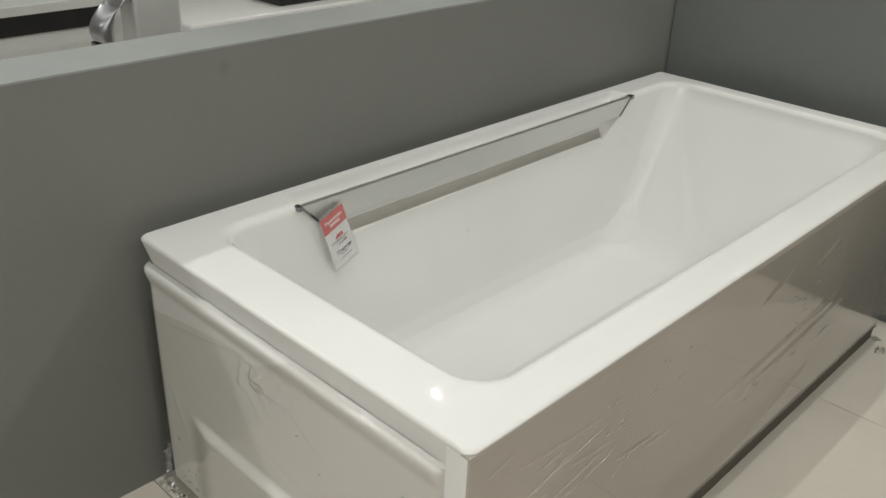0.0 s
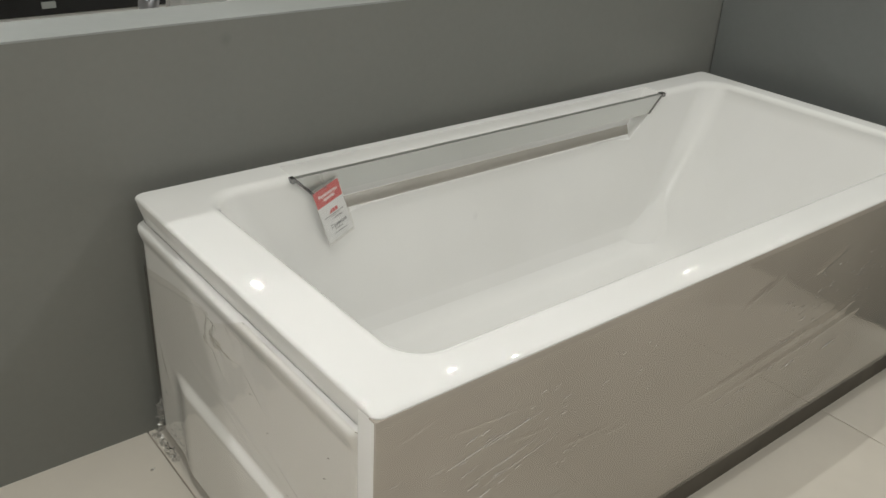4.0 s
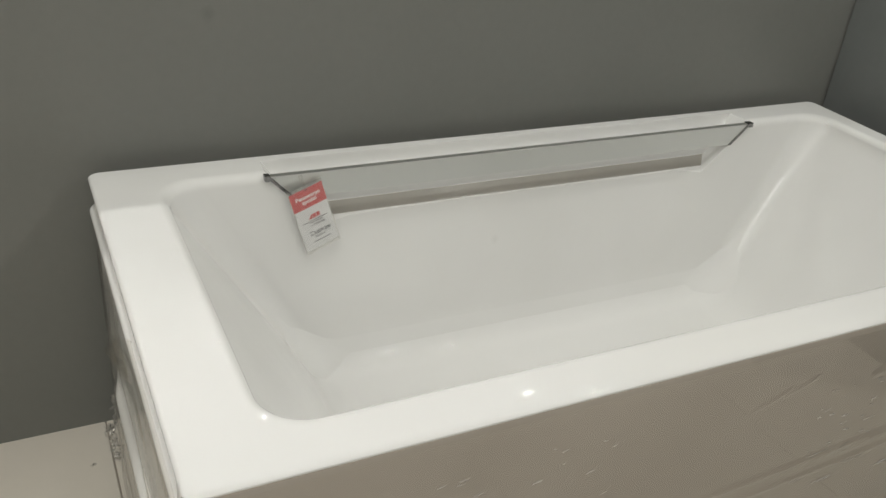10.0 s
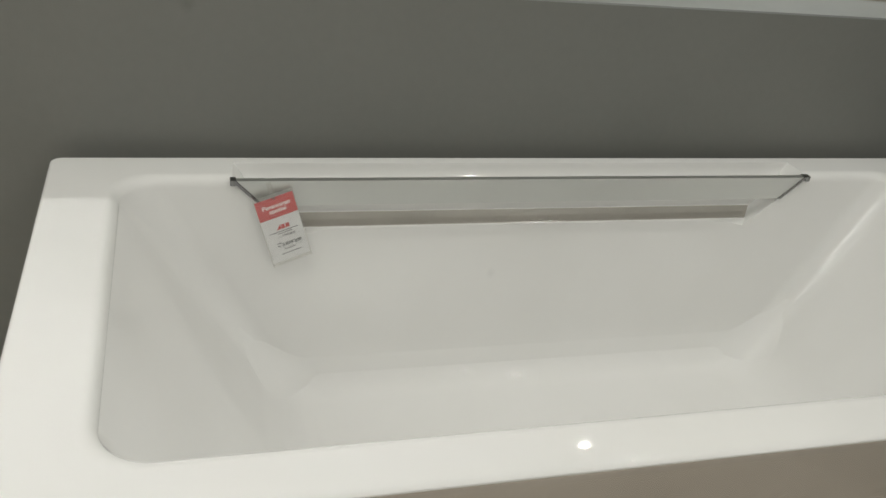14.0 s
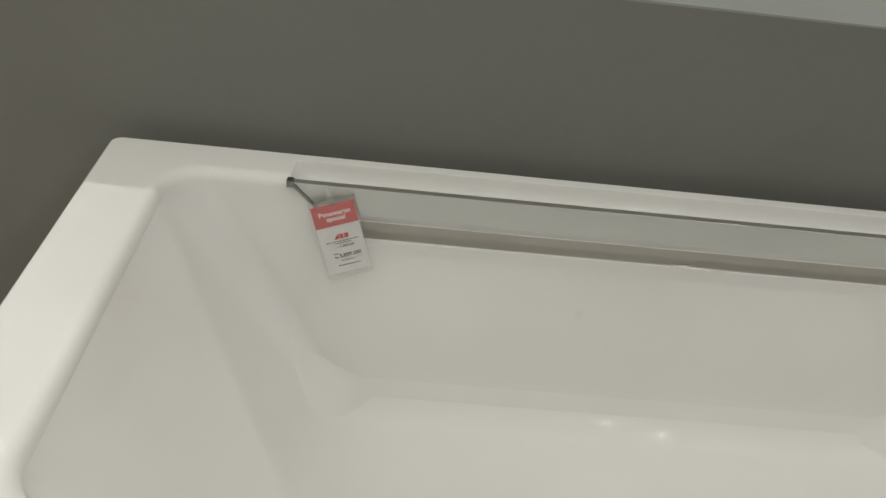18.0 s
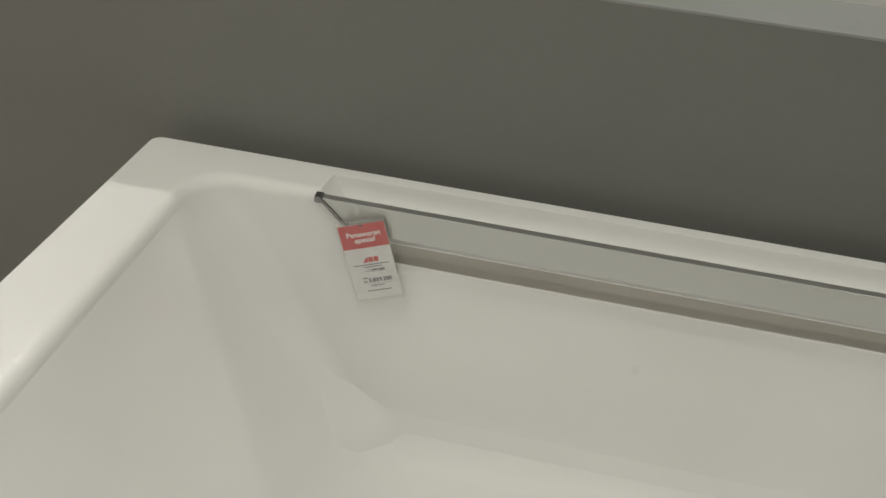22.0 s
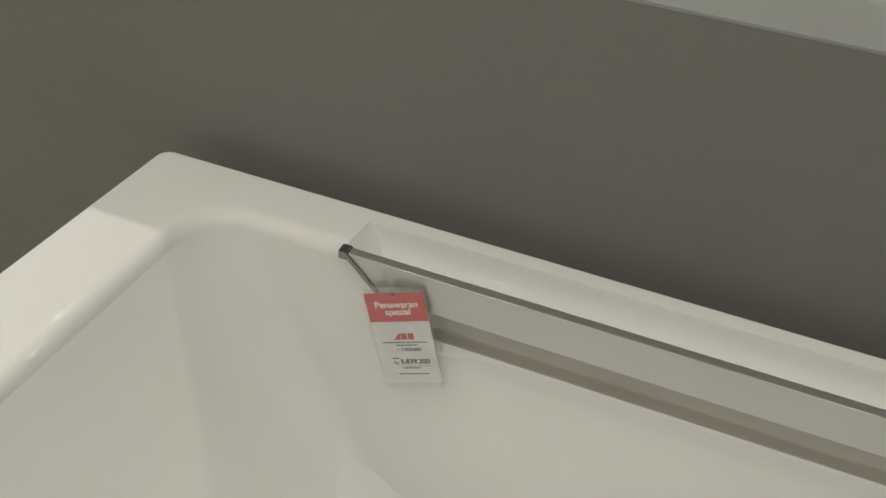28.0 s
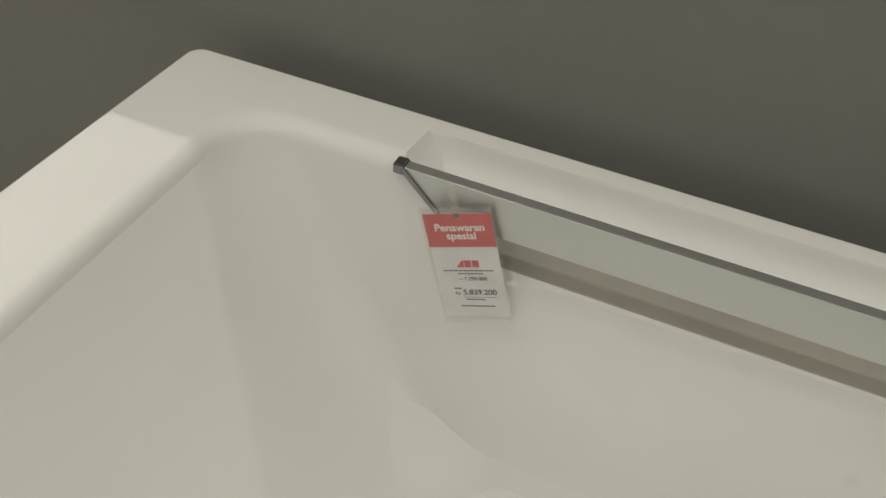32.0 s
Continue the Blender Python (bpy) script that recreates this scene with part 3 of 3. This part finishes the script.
def build_tag():
    """Drawn flat with its top edge at y = 0, then hung on the grip bar."""
    tag = empty("price_tag", label="red and white special-offer price tag in a clear sleeve", category="price tag")

    def bent(u, v):
        x, y = -0.0355 + 0.071 * u, 0.007 - 0.135 * v
        return (x, y, 0.0022 + 0.0020 * math.sin(3.0 * v) * (0.4 + u) + 0.0012 * noise.noise((u * 3, v * 5, 0.4)))

    card = part("card", box(-0.0335, 0.0335, -0.122, 0.0, -0.0005, 0.0), PAPER, tag)
    header = part("red_header", box(-0.0337, 0.0337, -0.0375, 0.0002, 0.0001, 0.0004), RED, tag, "red printed header")
    sl = part("sleeve", grid(12, 24, bent), SLEEVE, tag, "clear plastic sleeve", smooth=80)
    sl.visible_shadow = False
    back = part("sleeve_back", grid(4, 8, lambda u, v: (-0.0355 + 0.071 * u, 0.007 - 0.135 * v, -0.0014)), SLEEVE, tag)
    back.visible_shadow = False
    words("header_text", "Penawaran", 0.0114, WHITE_INK, header, 0.0005, -0.0155, 0.0006, 0.00025)
    words("header_text", "spesial", 0.0114, WHITE_INK, header, 0.0008, -0.0248, 0.0006, 0.00025)
    # trade mark as plain shapes
    lg = part("trade_mark", prism([(-0.0120, -0.0042), (-0.0052, 0.0042), (-0.0040, 0.0042), (-0.0040, -0.0042)], 0, 0.0004), RED, card, "red trade mark drawn as plain shapes")
    lg.matrix_local = pose(0.001, -0.0573, 0.0004, -90, 0, 0)
    slab("trade_mark_block", -0.0022, 0.0044, -0.0614, -0.0533, 0.0001, 0.0004, RED, card)
    slab("trade_mark_block", 0.0056, 0.0122, -0.0614, -0.0533, 0.0001, 0.0004, RED, card)
    for x0, x1, y, h in ((-0.0250, 0.0265, -0.0655, 0.0013), (-0.0110, 0.0150, -0.0692, 0.0012), (-0.0180, -0.0100, -0.0872, 0.0016), (-0.0080, 0.0120, -0.1008, 0.0012), (-0.0150, 0.0210, -0.1090, 0.0013)):
        n = max(2, round((x1 - x0) / 0.0052))
        for k in range(n):
            a = x0 + (x1 - x0) * k / n
            slab("print_line", a, a + (x1 - x0) / n - 0.0007, y - h / 2, y + h / 2, 0.0001, 0.0003, INK, card)
    slab("print_rule", -0.010, 0.024, -0.0981, -0.0978, 0.0001, 0.0003, INK, card)
    words("old_price_text", "7.299.000", 0.0060, INK, card, 0.0060, -0.0752, 0.0005, 0.0001)
    words("old_price_text", "Rp", 0.0034, INK, card, -0.0088, -0.0752, 0.0005, 0.0)
    words("price_text", "5.839.200", 0.0088, INK, card, 0.0075, -0.0918, 0.0005, 0.00022)
    words("price_text", "Rp", 0.0050, INK, card, -0.0150, -0.0930, 0.0005, 0.0001)
    slab("hole", -0.0022, 0.0022, -0.0035, -0.0002, 0.0004, 0.0007, BLACK, header)
    # clear strap up to the bar
    part("strap", grid(2, 10, lambda u, v: (-0.004 + 0.008 * u, -0.004 + 0.034 * v, 0.0012 - 0.004 * math.sin(3.1 * v))), SLEEVE, tag, "clear strap round the bar", smooth=80).visible_shadow = False
    right = Vector((0.0633, 0.0100, 0.0190)).normalized()
    up = Vector((-0.040, 0.006, 0.127))
    up = (up - right * right.dot(up)).normalized()
    m = Matrix((right, up, right.cross(up))).transposed().to_4x4()
    tag.matrix_world = Matrix.Translation((0.3530, -0.0990, 0.5421)) @ m
    return tag


# ---- the displays beyond the partition ----
def spout_shape():
    """A broad spout that leaves the column level and curls down to its lip."""
    def f(u, v):
        a = radians(8 + 96 * u)
        x = -0.035 - 0.115 * math.sin(a) ** 1.2
        z = 0.062 - 0.095 * (1 - math.cos(a)) - 0.012 * u
        t = 0.027 - 0.006 * u
        k = v * 2 * math.pi
        return (x + t * math.cos(k) * math.sin(a), 0.044 * math.copysign(abs(math.sin(k)) ** 0.6, math.sin(k)), z + t * math.cos(k) * math.cos(a))
    return grid(24, 28, f)


def build_displays():
    tap = empty("basin_tap", 0.555, 0.895, 0.62, label="broad curved chrome basin tap", category="tap")
    part("column", box(-0.080, 0.060, -0.045, 0.045, 0.0, 0.240, 0.014, 5), SATIN, tap, smooth=True)
    part("spout", spout_shape(), BRUSHED, tap, smooth=80).location = (-0.005, 0, 0.122)
    part("lip", box(-0.170, -0.137, -0.040, 0.040, 0.040, 0.052, 0.003), DARK_CHROME, tap)
    basin = empty("washbasin", 0.95, 1.05, 0, label="white ceramic washbasin on a pedestal block", category="washbasin")
    part("bowl", box(-0.326, 0.50, -0.22, 0.30, 0.40, 0.700, 0.010, 3), CERAMIC, basin, smooth=True)
    part("pedestal", box(-0.20, 0.20, -0.15, 0.18, 0.0, 0.42, 0.02, 3), CERAMIC, basin, smooth=True)
    ledge = empty("basin_shelf", 0.545, 0.92, 0, label="white ceramic tap ledge beside the basin", category="shelf")
    part("ledge_top", box(-0.10, 0.076, -0.10, 0.16, 0.585, 0.620, 0.006, 3), CERAMIC, ledge, smooth=True)
    part("ledge_body", box(-0.07, 0.02, -0.06, 0.14, 0.0, 0.59, 0.01, 2), CERAMIC, ledge, smooth=True)
    tray = empty("black_tray", 1.10, 0.935, 0.703, label="black rectangular tray on the basin's edge", category="tray")
    part("tray_body", box(-0.14, 0.16, -0.05, 0.10, -0.002, 0.05, 0.006, 2), BLACK, tray, smooth=True)
    shelf = empty("display_shelf", 0.2, 1.9, 0, label="low display shelf with a black front and white top", category="display shelf")
    part("shelf_front", box(-1.9, 1.4, 0.0, 0.03, 0.475, 0.545, 0.003), BLACK, shelf, "matt black front board")
    part("shelf_top", box(-1.92, 1.42, -0.012, 0.50, 0.546, 0.580, 0.003), COUNTER, shelf)
    for x in (-1.85, -0.25, 1.33):
        part("shelf_leg", box(x, x + 0.05, 0.05, 0.45, 0.0, 0.546), COUNTER, shelf)
    part("lower_board", box(-1.9, 1.4, 0.012, 0.03, 0.0, 0.474, 0.002), COUNTER, shelf, "white laminate board below the black front")
    part("price_plate", box(0.18, 0.23, -0.006, 0.0, 0.500, 0.524, 0.001), CAP, shelf, "small pale price plate")
    for x in (-0.05, 0.62):
        part("shelf_divider", box(x, x + 0.012, 0.0, 0.46, 0.581, 0.66, 0.002), COUNTER, shelf)


def build_lights():
    first = None
    for x, y, watts in LAMPS + [SPOT]:
        if first is None:
            first = empty("downlight", x, y, CEIL, label="small white recessed ceiling downlight, switched on", category="downlight", group="ceiling downlights")
            part("trim_ring", lathe([(0.070, -0.002), (0.088, -0.002), (0.092, -0.008), (0.086, -0.014), (0.072, -0.012)], 40), LAMP_GLASS, first, smooth=True)
            part("reflector", box(-0.040, 0.040, -0.058, 0.058, -0.030, -0.001, 0.002), LAMP_GLASS, first)
            bpy.context.view_layer.update()
            x0, y0 = x, y
        else:
            copy_thing(first, Matrix.Translation((x - x0, y - y0, 0)) @ first.matrix_world)
    panel = None
    for x, y, watts in FILL_PANELS:
        if panel is None:
            panel = empty("fill_panel", x, y, CEIL, label="large flat white square fill panel on the ceiling, unseen, added for soft light", category="light panel", group="ceiling light panels")
            part("diffuser", box(-0.575, 0.575, -0.575, 0.575, -0.022, -0.001, 0.002), LAMP_GLASS, panel)
            for px, py, wx, wy in ((-0.588, 0, 0.012, 0.600), (0.588, 0, 0.012, 0.600), (0, -0.588, 0.576, 0.012), (0, 0.588, 0.576, 0.012)):
                part("frame", box(px - wx, px + wx, py - wy, py + wy, -0.026, -0.001, 0.003), LAMP_GLASS, panel)
            bpy.context.view_layer.update()
            x0, y0 = x, y
        else:
            copy_thing(panel, Matrix.Translation((x - x0, y - y0, 0)) @ panel.matrix_world)


build_film()
build_tag()
build_displays()
build_lights()
